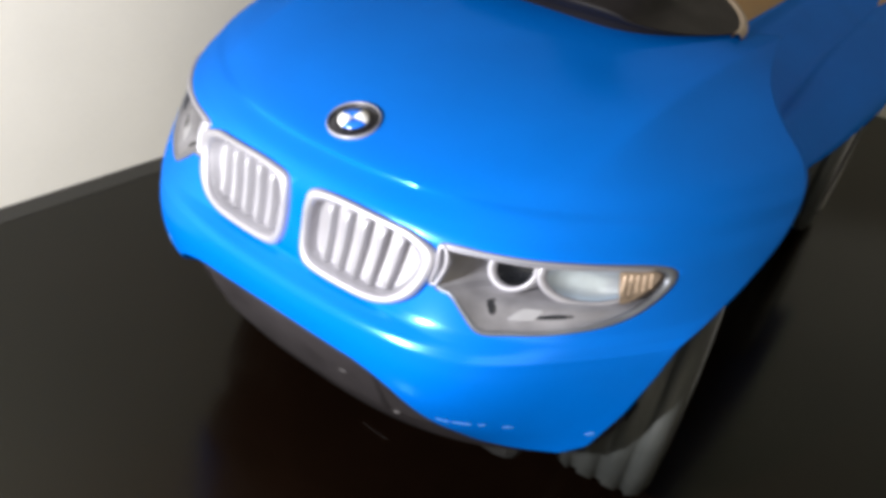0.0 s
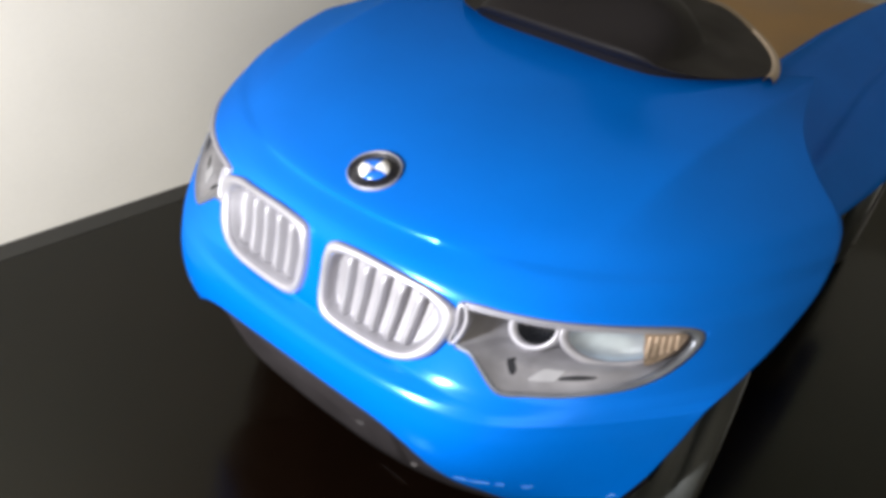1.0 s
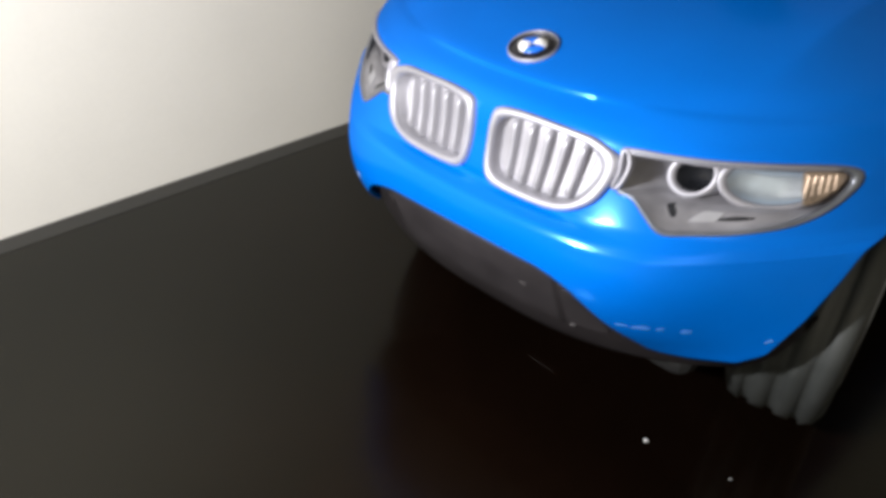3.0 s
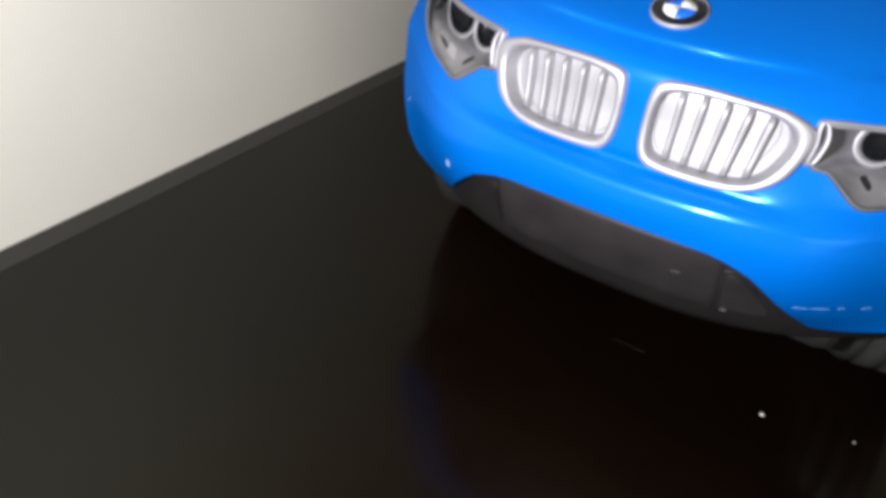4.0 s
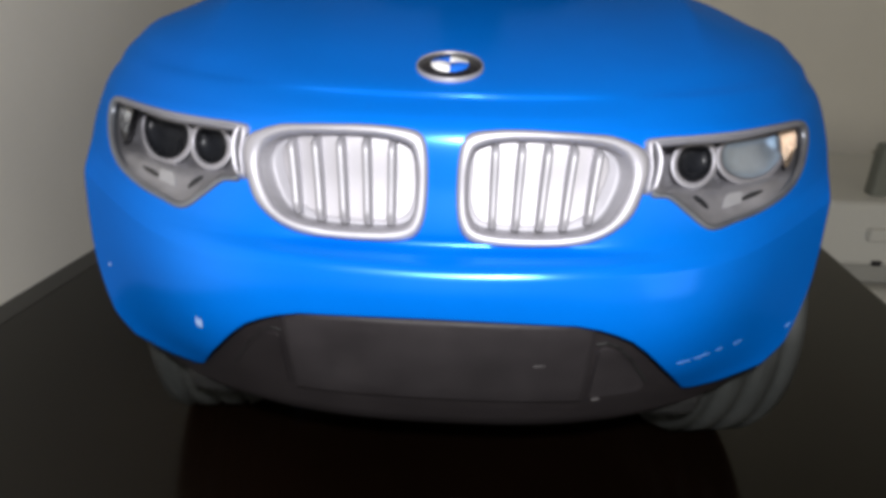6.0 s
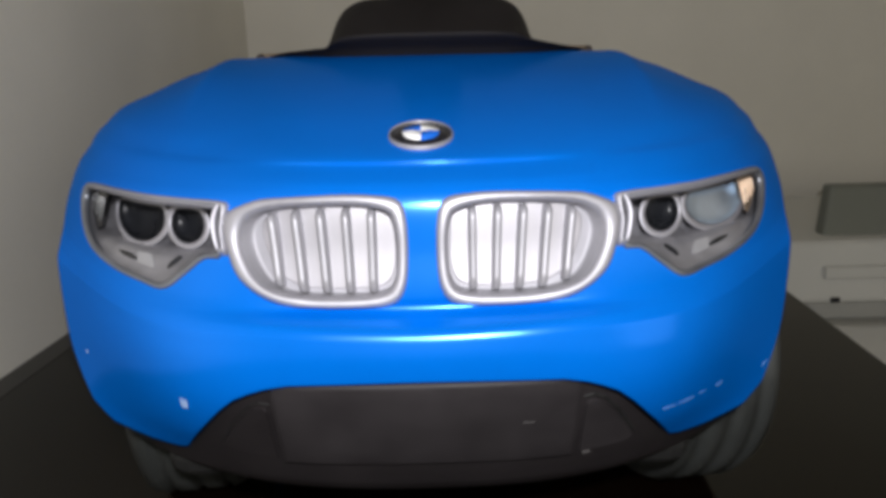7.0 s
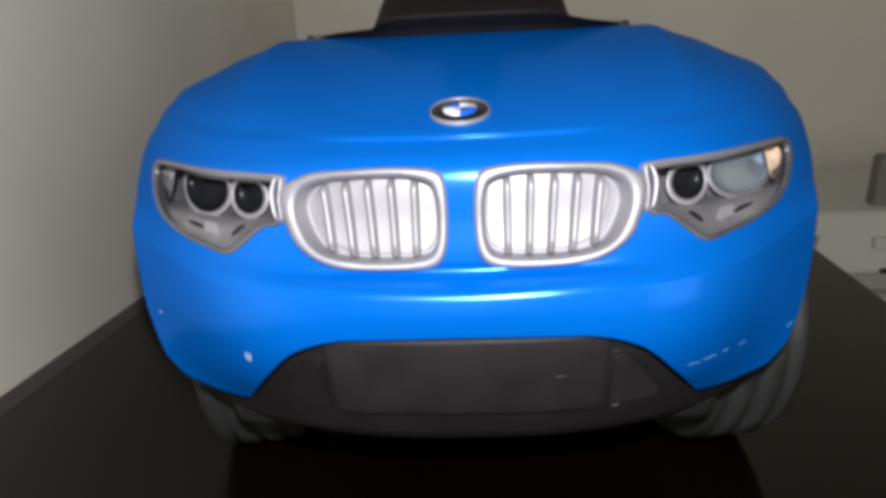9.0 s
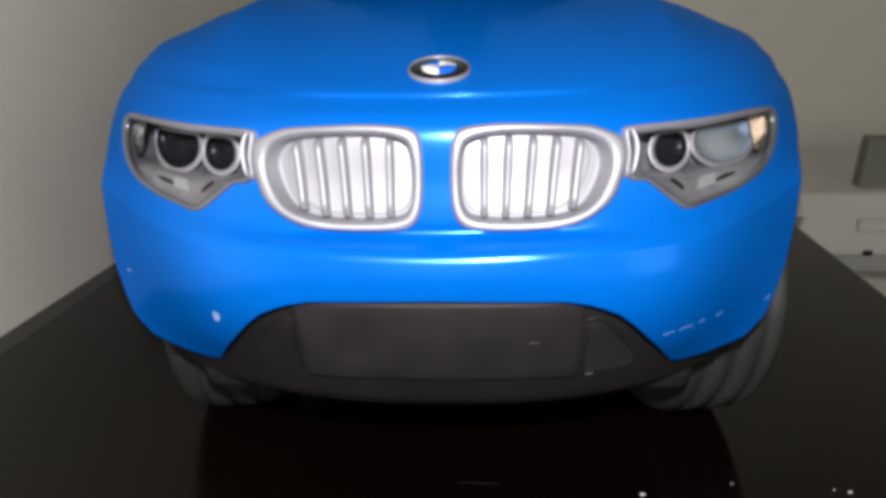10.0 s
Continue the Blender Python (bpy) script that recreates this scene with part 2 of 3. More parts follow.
# outlines of the grilles and headlights: width, height
KID_OUT = [(.0082, .1757), (.0224, .1768), (.0441, .1759), (.0552, .1744), (.0640, .1691), (.0613, .1550), (.0556, .1482), (.0465, .1438), (.0333, .1424),
           (.0171, .1426), (.0086, .1440), (.0053, .1500), (.0046, .1625), (.0054, .1719)]
KID_IN = [(.0117, .1724), (.0224, .1742), (.0440, .1735), (.0541, .1710), (.0582, .1659), (.0578, .1595), (.0533, .1514), (.0466, .1472), (.0333, .1453),
          (.0149, .1458), (.0092, .1495), (.0080, .1604), (.0090, .1690)]
KID_PALE = [(.0110, .1712), (.0224, .1741), (.0477, .1725), (.0533, .1665), (.0495, .1559), (.0443, .1510), (.0355, .1483), (.0149, .1483), (.0096, .1531), (.0092, .1640)]
SLATS = [((.0163, .1738), (.0162, .1465)), ((.0247, .1739), (.0236, .1463)), ((.0331, .1738), (.0312, .1465)), ((.0413, .1733), (.0388, .1468)),
         ((.0493, .1724), (.0466, .1489))]
HEAD = [(.0656, .1738), (.0855, .1743), (.1069, .1747), (.1280, .1738), (.1355, .1700), (.1325, .1605), (.1240, .1535), (.1098, .1500), (.0960, .1483), (.0868, .1473),
        (.0794, .1520), (.0720, .1574), (.0662, .1580), (.0645, .1660)]
HEAD_IN = [(.0678, .1723), (.0855, .1728), (.1069, .1731), (.1265, .1722), (.1322, .1690), (.1296, .1614), (.1222, .1552), (.1090, .1517), (.0960, .1500), (.0873, .1492),
           (.0808, .1533), (.0730, .1588), (.0680, .1596), (.0668, .1660)]


def arch(x):
    """Height of the blue shell's lower edge, which arches over the black bumper insert."""
    return float(np.interp(abs(x), [0, .044, .0515, .057, .0625, .068, .0725, .0790, .0850, .0890, .093, .104, .122, .131, .170],
                           [.1200, .1197, .1184, .1166, .1140, .1092, .1042, .0964, .0880, .0822, .0812, .0818, .0850, .0925, .19]))


car = tagged(new("ride_on_car"), "blue plastic ride-on toy car with silver grille, on a dark table", "toy car")


def front_shell():
    rows, n, m = [], 281, 300
    for j in range(m + 1):
        rows.append([])
    for i in range(n):
        s = -1 + 2 * i / (n - 1)
        s = math.copysign(abs(s) ** .9, s)
        lo, hi = 0.0, 8.0
        for _ in range(30):
            mid = (lo + hi) / 2
            p = shell(s, mid)
            if p.z < arch(p.x):
                lo = mid
            else:
                hi = mid
        for j in range(m + 1):
            rows[j].append(shell(s, lo + (TOP - lo) * j / m))
    # the side edges roll inwards
    for j, row in enumerate(rows):
        a, b, k = row[0].copy(), row[-1].copy(), 1 - .6 * ease(.68, .85, j / m)
        tuck = -.020 * ease(.6, .85, j / m)
        for dx, dy, dz in ((.0003, .0026, .2), (.0022, .0050, .55), (.0060, .0062, 1)):
            row.insert(0, a + Vector((dx * k, dy * k, dz * tuck)))
            row.append(b + Vector((-dx * k, dy * k, dz * tuck)))
    return rows


def inside(outline, x, z):
    """Which of the points lie within the closed outline."""
    hit = np.zeros(len(x), bool)
    for (xa, za), (xb, zb) in zip(outline, np.roll(outline, -1, 0)):
        if za != zb:
            hit ^= ((za > z) != (zb > z)) & (x < xa + (z - za) * (xb - xa) / (zb - za))
    return hit


def grow(outline, d, n=56):
    """The outline moved outwards by d."""
    loop = smooth_loop(outline, n)
    along = np.roll(loop, -1, 0) - np.roll(loop, 1, 0)
    out = np.stack([along[:, 1], -along[:, 0]], 1) / np.linalg.norm(along, axis=1)[:, None]
    turn = np.sum(loop[:, 0] * np.roll(loop[:, 1], -1) - np.roll(loop[:, 0], -1) * loop[:, 1])
    return [tuple(p) for p in loop + out * d * (1 if turn > 0 else -1)]


def body_mesh():
    """The front shell with openings for the two grilles and the two headlights."""
    bm = grid_mesh(front_shell())
    bm.verts.ensure_lookup_table()
    co = np.array([v.co for v in bm.verts])
    x, z, front = np.abs(co[:, 0]), co[:, 2], co[:, 1] < .13
    gone = (inside(np.array(grow(KID_IN, .0008)), x, z) | inside(np.array(grow(HEAD, -.0003)), x, z)) & front
    bmesh.ops.delete(bm, geom=[v for v, g in zip(bm.verts, gone) if g], context="VERTS")
    return bm


body = part("body", body_mesh(), BLUE, car, "glossy blue moulded front shell and bonnet")
mod = body.modifiers.new("thickness", "SOLIDIFY")
inward = -1 if sum(f.normal.y for f in body.data.polygons) < 0 else 1
mod.thickness, mod.offset = .0025, inward

# a full copy of the shell's form, to seat the fittings on
from mathutils.bvhtree import BVHTree
whole = grid_mesh([[shell(-1 + 2 * i / 120, TOP * j / 180) for i in range(121)] for j in range(181)])
bmesh.ops.recalc_face_normals(whole, faces=whole.faces)
SEAT = BVHTree.FromBMesh(whole)
whole.free()


def onto(x, z, off=0.0):
    """The place on the shell's front at that width and height, lifted off it."""
    p, nrm, _, _ = SEAT.ray_cast(Vector((x, -1, z)), Vector((0, 1, 0)))
    if p is None:
        p, nrm, _, _ = SEAT.find_nearest(Vector((x, .03, z)))
    if nrm.y > 0:
        nrm = -nrm
    return p + nrm * off


def into(x, z, off=0.0):
    """The same, but moved straight along the way the lamps face: forwards, outwards and a little up."""
    return onto(x, z) + Vector((-.30 * math.copysign(1, x), -1, .18)) * off


def plate(outline, off, base=-.002, n=64, rings=7, drop=.0008, onto=onto):
    """A curved plate that lies on the shell inside the outline, with a rounded rim down to base."""
    loop = smooth_loop(outline, n)
    mid = loop.mean(0)
    lift = off if callable(off) else lambda q: off
    rows = [[onto(*p, base) for p in loop], [onto(*p, lift(p) - drop) for p in loop]]
    for f in [.985, .955] + [.955 - .935 * k / (rings - 1) for k in range(1, rings)]:
        rows.append([onto(*q, lift(q)) for q in (mid + (p - mid) * f for p in loop)])
    bm = grid_mesh(rows, closed=True)
    last = bm.verts[:][-n:]
    bm.faces.new(last)
    return bm


def band(outer, inner, heights, base=-.002, n=72):
    """A raised rim between two outlines; heights across it from outside to inside."""
    a, b = smooth_loop(outer, n), smooth_loop(inner, n)
    rows = [[onto(*p, base) for p in a]]
    for k, h in enumerate(heights):
        f = k / (len(heights) - 1)
        rows.append([onto(*(p * (1 - f) + q * f), h) for p, q in zip(a, b)])
    rows.append([onto(*p, base) for p in b])
    rows.append(rows[0])
    return grid_mesh(rows, closed=True)


def stick(p, q, r, steps=8):
    """A rounded bar from p to q."""
    p, q = Vector(p), Vector(q)
    side = (q - p).normalized()
    u = side.orthogonal().normalized()
    w = side.cross(u)
    rows = []
    for f, g in ((0, .05), (.02, .7), (.06, 1), (.5, 1), (.94, 1), (.98, .7), (1, .05)):
        c = p.lerp(q, f)
        rows.append([c + (u * math.cos(2 * math.pi * k / steps) + w * math.sin(2 * math.pi * k / steps)) * r * g for k in range(steps)])
    bm = grid_mesh(rows, closed=True)
    return bm


def flip(points, side):
    return [(x * side, z) for x, z in points]


# black lower bumper insert
def insert_y(x, z):
    return float(np.interp(z, [.058, .066, .080, .106, .119], [.018, .012, .0045, -.0070, -.0105])) + .047 * (abs(x) / .13) ** 2.8


def bumper():
    rows = []
    for k in range(15):
        f = k / 12
        row = []
        for i in range(81):
            x = -.139 + .278 * i / 80
            top = arch(x) + .003
            low = .066 + .010 * (abs(x) / .139) ** 2
            low += max(0, top - .014 - low) * ease(.092, .125, abs(x))
            if k <= 12:
                z = top + (low - top) * f
                row.append((x, insert_y(x, z) + (.0015 if k == 0 else 0), z))
            else:
                row.append((x, insert_y(x, low) + .004 + .03 * (k - 13), low - .0015))
        rows.append(row)
    return grid_mesh(rows)


trim = part("bumper_insert", bumper(), BLACK, car, "matt black lower bumper insert")
mod = trim.modifiers.new("thickness", "SOLIDIFY")
mod.thickness, mod.offset = .0012, 0


def insert_plate(outline, off, base=-.002, n=48):
    loop = smooth_loop(outline, n)
    mid = loop.mean(0)
    on = lambda p, o: (p[0], insert_y(*p) - o, p[1])
    rows = [[on(p, base) for p in loop], [on(p, off * .5) for p in loop]]
    for f in (.97, .6, .3, .02):
        rows.append([on(mid + (p - mid) * f, off) for p in loop])
    bm = grid_mesh(rows, closed=True)
    bm.faces.new(bm.verts[:][-n:])
    return bm


def intake():
    """A flat panel a little proud of the insert, with rounded edges and a ledge below."""
    rows = []
    for z, extra in ((.1188, -.001), (.1181, .0007), (.1168, .0010), (.112, .0012), (.100, .0013), (.090, .0015), (.0832, .0017), (.0820, .0014), (.0813, .0005), (.0808, -.003)):
        row = []
        for i in range(61):
            x = -.0525 + .105 * i / 60
            edge = ease(0, .0016, .0525 - abs(x))
            row.append((x, insert_y(x, z) - (extra + .0008) * edge + .0015 * (1 - edge), z))
        rows.append(row)
    return grid_mesh(rows)


def groove(points, w):
    """A narrow dark joint that follows the insert."""
    rows = []
    for (xa, za), (xb, zb) in zip(points, points[1:]):
        n = Vector((zb - za, 0, xa - xb)).normalized() * w
        for f in (0, .25, .5, .75, 1):
            x, z = xa + (xb - xa) * f, za + (zb - za) * f
            rows.append([(x + n.x * k, insert_y(x + n.x * k, z + n.z * k) - h, z + n.z * k) for k, h in ((-1, 0), (-.8, .0011), (.8, .0011), (1, 0))])
    return grid_mesh(rows)


part("intake_panel", intake(), PANEL, trim, "flat dark grey intake panel")
for side in (-1, 1):
    part("side_panel", insert_plate(flip([(.0534, .1072), (.0565, .1080), (.0605, .1055), (.0660, .0990), (.0722, .0895), (.0725, .0850), (.066, .0835), (.0545, .083),
                                          (.0534, .085), (.0532, .096)], side), .0015), PANEL if side > 0 else BLACK, trim, smooth=False)
    part("joint_line", groove(flip([(.0522, .1095), (.0560, .1102), (.0600, .1080), (.0655, .1015), (.0735, .0890)], side), .0007 if side > 0 else .0003), UNDER, trim)

for x, z, w, h in ((.0340, .1010, .0022, .00014), (.0560, .0822, .0016, .0003)):
    part("scuff", insert_plate([(x - w, z - h), (x, z - h * .4), (x + w, z), (x + w * .7, z + h * 1.5), (x, z + h), (x - w * .8, z + h * .4)], .0024, n=12), CHIP_DULL, trim)

# kidney grilles
def well(outline, floor, depth, lip=.0008, n=72):
    """The side walls of a recess: from the outline on the shell down to the floor's outline."""
    a, b = smooth_loop(outline, n), smooth_loop(floor, n)
    b = np.roll(b, -int(np.argmin(np.linalg.norm(b - a[0], axis=1))), 0)
    rows = [[onto(*(p * (1 - f) + q * f), lip - (lip + depth) * ease(0, .34, f) ** .8) for p, q in zip(a, b)] for f in (0, .06, .12, .18, .24, .34, .5, .75, 1)]
    return grid_mesh(rows, closed=True)


GRILLE_DEPTH = .0044
for side in (-1, 1):
    grille = part("grille", well(flip(KID_IN, side), flip(KID_PALE, side), GRILLE_DEPTH), SILVER_DARK, car, "silver-painted kidney grille with upright slats")
    part("frame", band(flip(grow(KID_OUT, .0002), side), flip(KID_IN, side), [.0018, .0031, .0035, .0036, .0035, .0031, .0018]), SILVER, grille, "silver-painted rounded frame")
    part("backing", plate(flip(grow(KID_PALE, .0006), side), -GRILLE_DEPTH + .0002, base=-GRILLE_DEPTH - .001), PALE, grille, "pale silver backing")
    for (xa, za), (xb, zb) in SLATS:
        rows = []
        for k in range(13):
            f = k / 12
            x, z = (xa + (xb - xa) * f) * side, za + (zb - za) * f
            lift = -.0036 + .0042 * ease(-.04, .10, f) * (1 - .5 * ease(.92, 1, f))
            w = .0014
            rows.append([onto(x - w, z, -GRILLE_DEPTH), onto(x - w * .85, z, lift - .0006), onto(x - w * .4, z, lift), onto(x + w * .4, z, lift), onto(x + w * .85, z, lift - .0006),
                         onto(x + w, z, -GRILLE_DEPTH)])
        part("slat", grid_mesh(rows), SLAT, grille)

# headlights
def disc(x, z, r, rz):
    return [(x + r * math.cos(a), z + rz * math.sin(a)) for a in np.linspace(0, 2 * math.pi, 16, endpoint=False)]


def cut(points, limit):
    """The outline kept below the headlight's upper rim."""
    return [(x, min(z, limit)) for x, z in points]


def between(a, b, f):
    return [(p[0] + (q[0] - p[0]) * f, p[1] + (q[1] - p[1]) * f) for p, q in zip(a, b)]


CORNER = [(.1180, .1724), (.1245, .1722), (.1288, .1712), (.1290, .1672), (.1262, .1628), (.1222, .1598), (.1204, .1630), (.1186, .1690)]
FACET = [(.0915, .1524), (.0928, .1552), (.0940, .1559), (.0992, .1560), (.0998, .1556), (.0994, .1532), (.0988, .1527), (.0930, .1521)]


def lamp_depth(z):
    """How deep the headlight's floor lies at that height: deep behind the lamps, rising to the lower rim."""
    return -.0012 - .0085 * min(max((z - .1485) / .009, 0), 1) - .0180 * ease(.1565, .1600, z)


def lamp_floor(outline, n=64, steps=9):
    """The headlight's hollow, from the rim down to its floor."""
    loop = smooth_loop(outline, n)
    mid = loop.mean(0)
    rows = [[into(*p, .0005) for p in loop], [into(*(mid + (p - mid) * .985), -.0006) for p in loop]]
    for f in np.linspace(.955, .03, steps):
        rows.append([into(*q, lamp_depth(q[1]) * min(1, (1.02 - f) / .09)) for q in (mid + (p - mid) * f for p in loop)])
    bm = grid_mesh(rows, closed=True)
    bm.faces.new(bm.verts[:][-n:])
    return bm


def tube(points, inner, low, high):
    """A round lamp tube that stands up from the floor, open in front."""
    a, b = smooth_loop(points, 40), smooth_loop(inner, 40)
    rows = []
    for f, h in ((0, low), (0, high - .0007), (.15, high - .0002), (.5, high), (.85, high - .0002), (1, high - .0008), (1, high - .004), (1, low)):
        rows.append([into(*(p * (1 - f) + q * f), h) for p, q in zip(a, b)])
    return grid_mesh(rows, closed=True)


def hollow(points, high, deep):
    """A lamp bowl that sinks away from its edge."""
    loop = smooth_loop(points, 40)
    mid = loop.mean(0)
    rows = [[into(*(mid + (p - mid) * f), high + (deep - high) * g) for p in loop] for f, g in ((1, 0), (.97, .35), (.88, .62), (.7, .84), (.45, .96), (.03, 1))]
    bm = grid_mesh(rows, closed=True)
    bm.faces.new(bm.verts[:][-40:])
    return bm


for side in (-1, 1):
    lamp = part("headlight", lamp_floor(flip(between(HEAD, HEAD_IN, .55), side)), SMOKE, car, "silver-grey hollow moulded headlight with two round lamps")
    part("rim", band(flip(grow(HEAD, .0008), side), flip(grow(between(HEAD, HEAD_IN, .55), 0), side), [.0002, .0006, .0008, .0008, .0006, .0002]), RIM, lamp, "thin dark grey rim")
    part("brow", band(flip([(.0640, .1748), (.0790, .1752), (.0925, .1753), (.1127, .1751), (.1280, .1738), (.1285, .1726), (.1127, .1732), (.0925, .1729), (.0790, .1730), (.0650, .1726)], side),
                      flip([(.0660, .1739), (.0790, .1743), (.0925, .1742), (.1127, .1741), (.1260, .1733), (.1260, .1731), (.1127, .1738), (.0925, .1737), (.0790, .1738), (.0660, .1734)], side),
                      [.0004, .0013, .0017]), SILVER, lamp, "silver upper edge")
    # only the large right bowl is coloured as lit, the others as in shade
    for x, z, r, rz, mat in ((.0806 if side > 0 else .0790, .1664, .0068, .0064, SHADED_DARK), (.1068 if side > 0 else .1008, .1676, .0158 if side > 0 else .0122, .0090, LIT_BOWL if side > 0 else SHADED_DARK)):
        lim = .1725
        part("lamp_ring", tube(flip(cut(disc(x, z, r + .0024, rz + .0022), lim), side), flip(cut(disc(x, z, r, rz), lim - .0009), side), -.0270, -.0150), SILVER, lamp, "silver lamp ring")
        part("lamp_bowl", hollow(flip(cut(disc(x, z, r - .0003, rz - .0003), lim - .0012), side), -.0165, -.0262 if mat is SHADED_DARK else -.0230), mat, lamp, "round reflecting lamp bowl")
    low = part("lower_reflector", plate(flip(FACET, side), lambda q: lamp_depth(q[1]) + .0008, base=-.009, n=24, rings=4, drop=.0002, onto=into), GLINT_SILVER, lamp, "facet of the lower reflector, coloured pale for a glint")
    for spot in ([(.0980, .1533), (.1005, .1543), (.1041, .1550), (.1098, .1549), (.1075, .1540), (.1030, .1534)], [(.0806, .1556), (.0816, .1564), (.0850, .1544), (.0862, .1527), (.0850, .1526)]):
        part("slot", plate(flip(spot, side), lambda q: lamp_depth(q[1]) + .0004, base=-.011, n=24, rings=4, drop=.0002, onto=into), SHADED_DARK, low)
    corner = part("corner_lens", plate(flip(CORNER, side), -.0050, base=-.016, onto=into), FLUTE if side > 0 else SHADED_DARK, lamp, "fluted pale corner lens" if side > 0 else "corner lens toned dark as in shade")
    for k in range(5):
        x0 = .1198 + .0018 * k
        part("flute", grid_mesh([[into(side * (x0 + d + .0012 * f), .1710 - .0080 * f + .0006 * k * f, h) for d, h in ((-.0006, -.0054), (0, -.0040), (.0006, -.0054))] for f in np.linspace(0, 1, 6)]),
             FLUTE if side > 0 else SHADED_DARK, corner)
    part("connector", band(flip([(.0630, .1738), (.0668, .1736), (.0692, .1680), (.0672, .1595), (.0635, .1584), (.0640, .1660)], side),
                           flip([(.0648, .1728), (.0660, .1726), (.0670, .1676), (.0660, .1610), (.0648, .1606), (.0656, .1664)], side), [.0008, .0024, .0028, .0016]), SILVER, lamp,
         "silver joint between lamp and grille")

# round emblem on the bonnet
EM = SEAT.find_nearest(Vector((0, .032, .1925)))
em_p, em_n = EM[0], EM[1] if EM[1].z > 0 else -EM[1]
em_m = Matrix.Translation(em_p) @ em_n.to_track_quat("Z", "Y").to_matrix().to_4x4()


def emblem_ring(r0, r1, z0, z1, a0=0.0, a1=2 * math.pi, steps=48):
    full = abs(a1 - a0 - 2 * math.pi) < 1e-6
    ang = [a0 + (a1 - a0) * k / steps for k in range(steps if full else steps + 1)]
    rows = [[em_m @ Vector((r * math.cos(a), r * math.sin(a), z)) for a in ang] for r, z in ((r0, 0), (r0, z1), ((r0 + r1) / 2, z1 + .0003), (r1, z0), (r1, -.002))]
    return grid_mesh(rows, closed=full)


emblem = part("emblem", emblem_ring(.0001, .0112, .0010, .0012), EMBLEM_BLACK, car, "round black emblem with blue and white quarters")
part("emblem_rim", emblem_ring(.0107, .0114, .0010, .0013), SMOKE, emblem, "thin grey rim")
for k in range(4):
    part("quarter", emblem_ring(.0001, .0064, .0020, .0021, math.pi / 2 * k, math.pi / 2 * (k + 1), 12), (WHITE, EMBLEM_BLUE)[k % 2], emblem)

# paint chips and scratches
for x, z, w, h, lean in ((-.0808, .1108, .0004, .0021, 0), (-.0795, .1106, .0005, .0018, .0003), (-.129, .114, .0004, .0007, 0)):
    part("paint_chip", plate([(x - w, z - h * .6 - lean), (x - w * .4, z + h * .8), (x + w * .5, z + h + lean * .5), (x + w, z + h * .3 + lean), (x + w * .4, z - h), (x - w * .3, z - h * .9 - lean)],
                             .0001, base=-.0003, n=16, rings=3, drop=.00005), CHIP, car, "bare pale paint chip")
for x0, z0, x1, z1, h in ((.0800, .1022, .0850, .1026, .00012), (.0862, .1027, .0925, .1034, .00020), (.0950, .1036, .0975, .1040, .00012), (.1030, .1034, .1062, .1040, .00016), (.1296, .1002, .1322, .1020, .00026)):
    rows = []
    for f in np.linspace(0, 1, 12):
        x, z, t = x0 + (x1 - x0) * f, z0 + (z1 - z0) * f + .00012 * math.sin(9 * f + x0 * 900), h * (1 - (2 * f - 1) ** 4) + .00003
        rows.append([onto(x, z - t, -.0002), onto(x, z - t * .6, .00012), onto(x, z + t * .6, .00012), onto(x, z + t, -.0002)])
    part("scratch", grid_mesh(rows), SCRATCH, car, "thin pale scratch in the paint")


# front wheels
def wheel(x, y, side, steer=0, r=.075):
    w = .0245
    tyre_rows = [(-w, r * .62), (-w, r * .88), (-w * .86, r * .965), (-w * .62, r), (-w * .58, r * .975), (-w * .42, r * .975), (-w * .38, r),
                 (-w * .1, r), (-w * .06, r * .975), (w * .1, r * .975), (w * .14, r), (w * .42, r), (w * .46, r * .975), (w * .6, r * .975), (w * .64, r),
                 (w * .88, r * .965), (w, r * .88), (w, r * .62)]
    tyre = part("wheel", lathe(tyre_rows), RUBBER, car, "black plastic wheel with ribbed tread")
    tyre.location, tyre.rotation_euler = (x, y, r), (0, 0, radians(steer))
    part("rim", lathe([(side * w * .98, r * .64), (side * w * 1.03, r * .60), (side * w * .7, r * .52), (side * w * .5, r * .2), (side * w * .9, r * .16), (side * w * .95, .001)]), BLACK, tyre)
    part("rim_edge", lathe([(side * w * 1.0, r * .70), (side * w * 1.06, r * .685), (side * w * 1.0, r * .67)]), CHROME, tyre, "thin bright rim edge")
    return tyre


for side in (-1, 1):
    wheel(.122 * side, .137, side, 9)
    wheel(.128 * side, .50, side)

# underbody, side walls, dashboard, column and seat
part("underbody", box(-.105, .105, .03, .62, .058, .150), UNDER, car, "dark underside", smooth=False, bevel=.01)


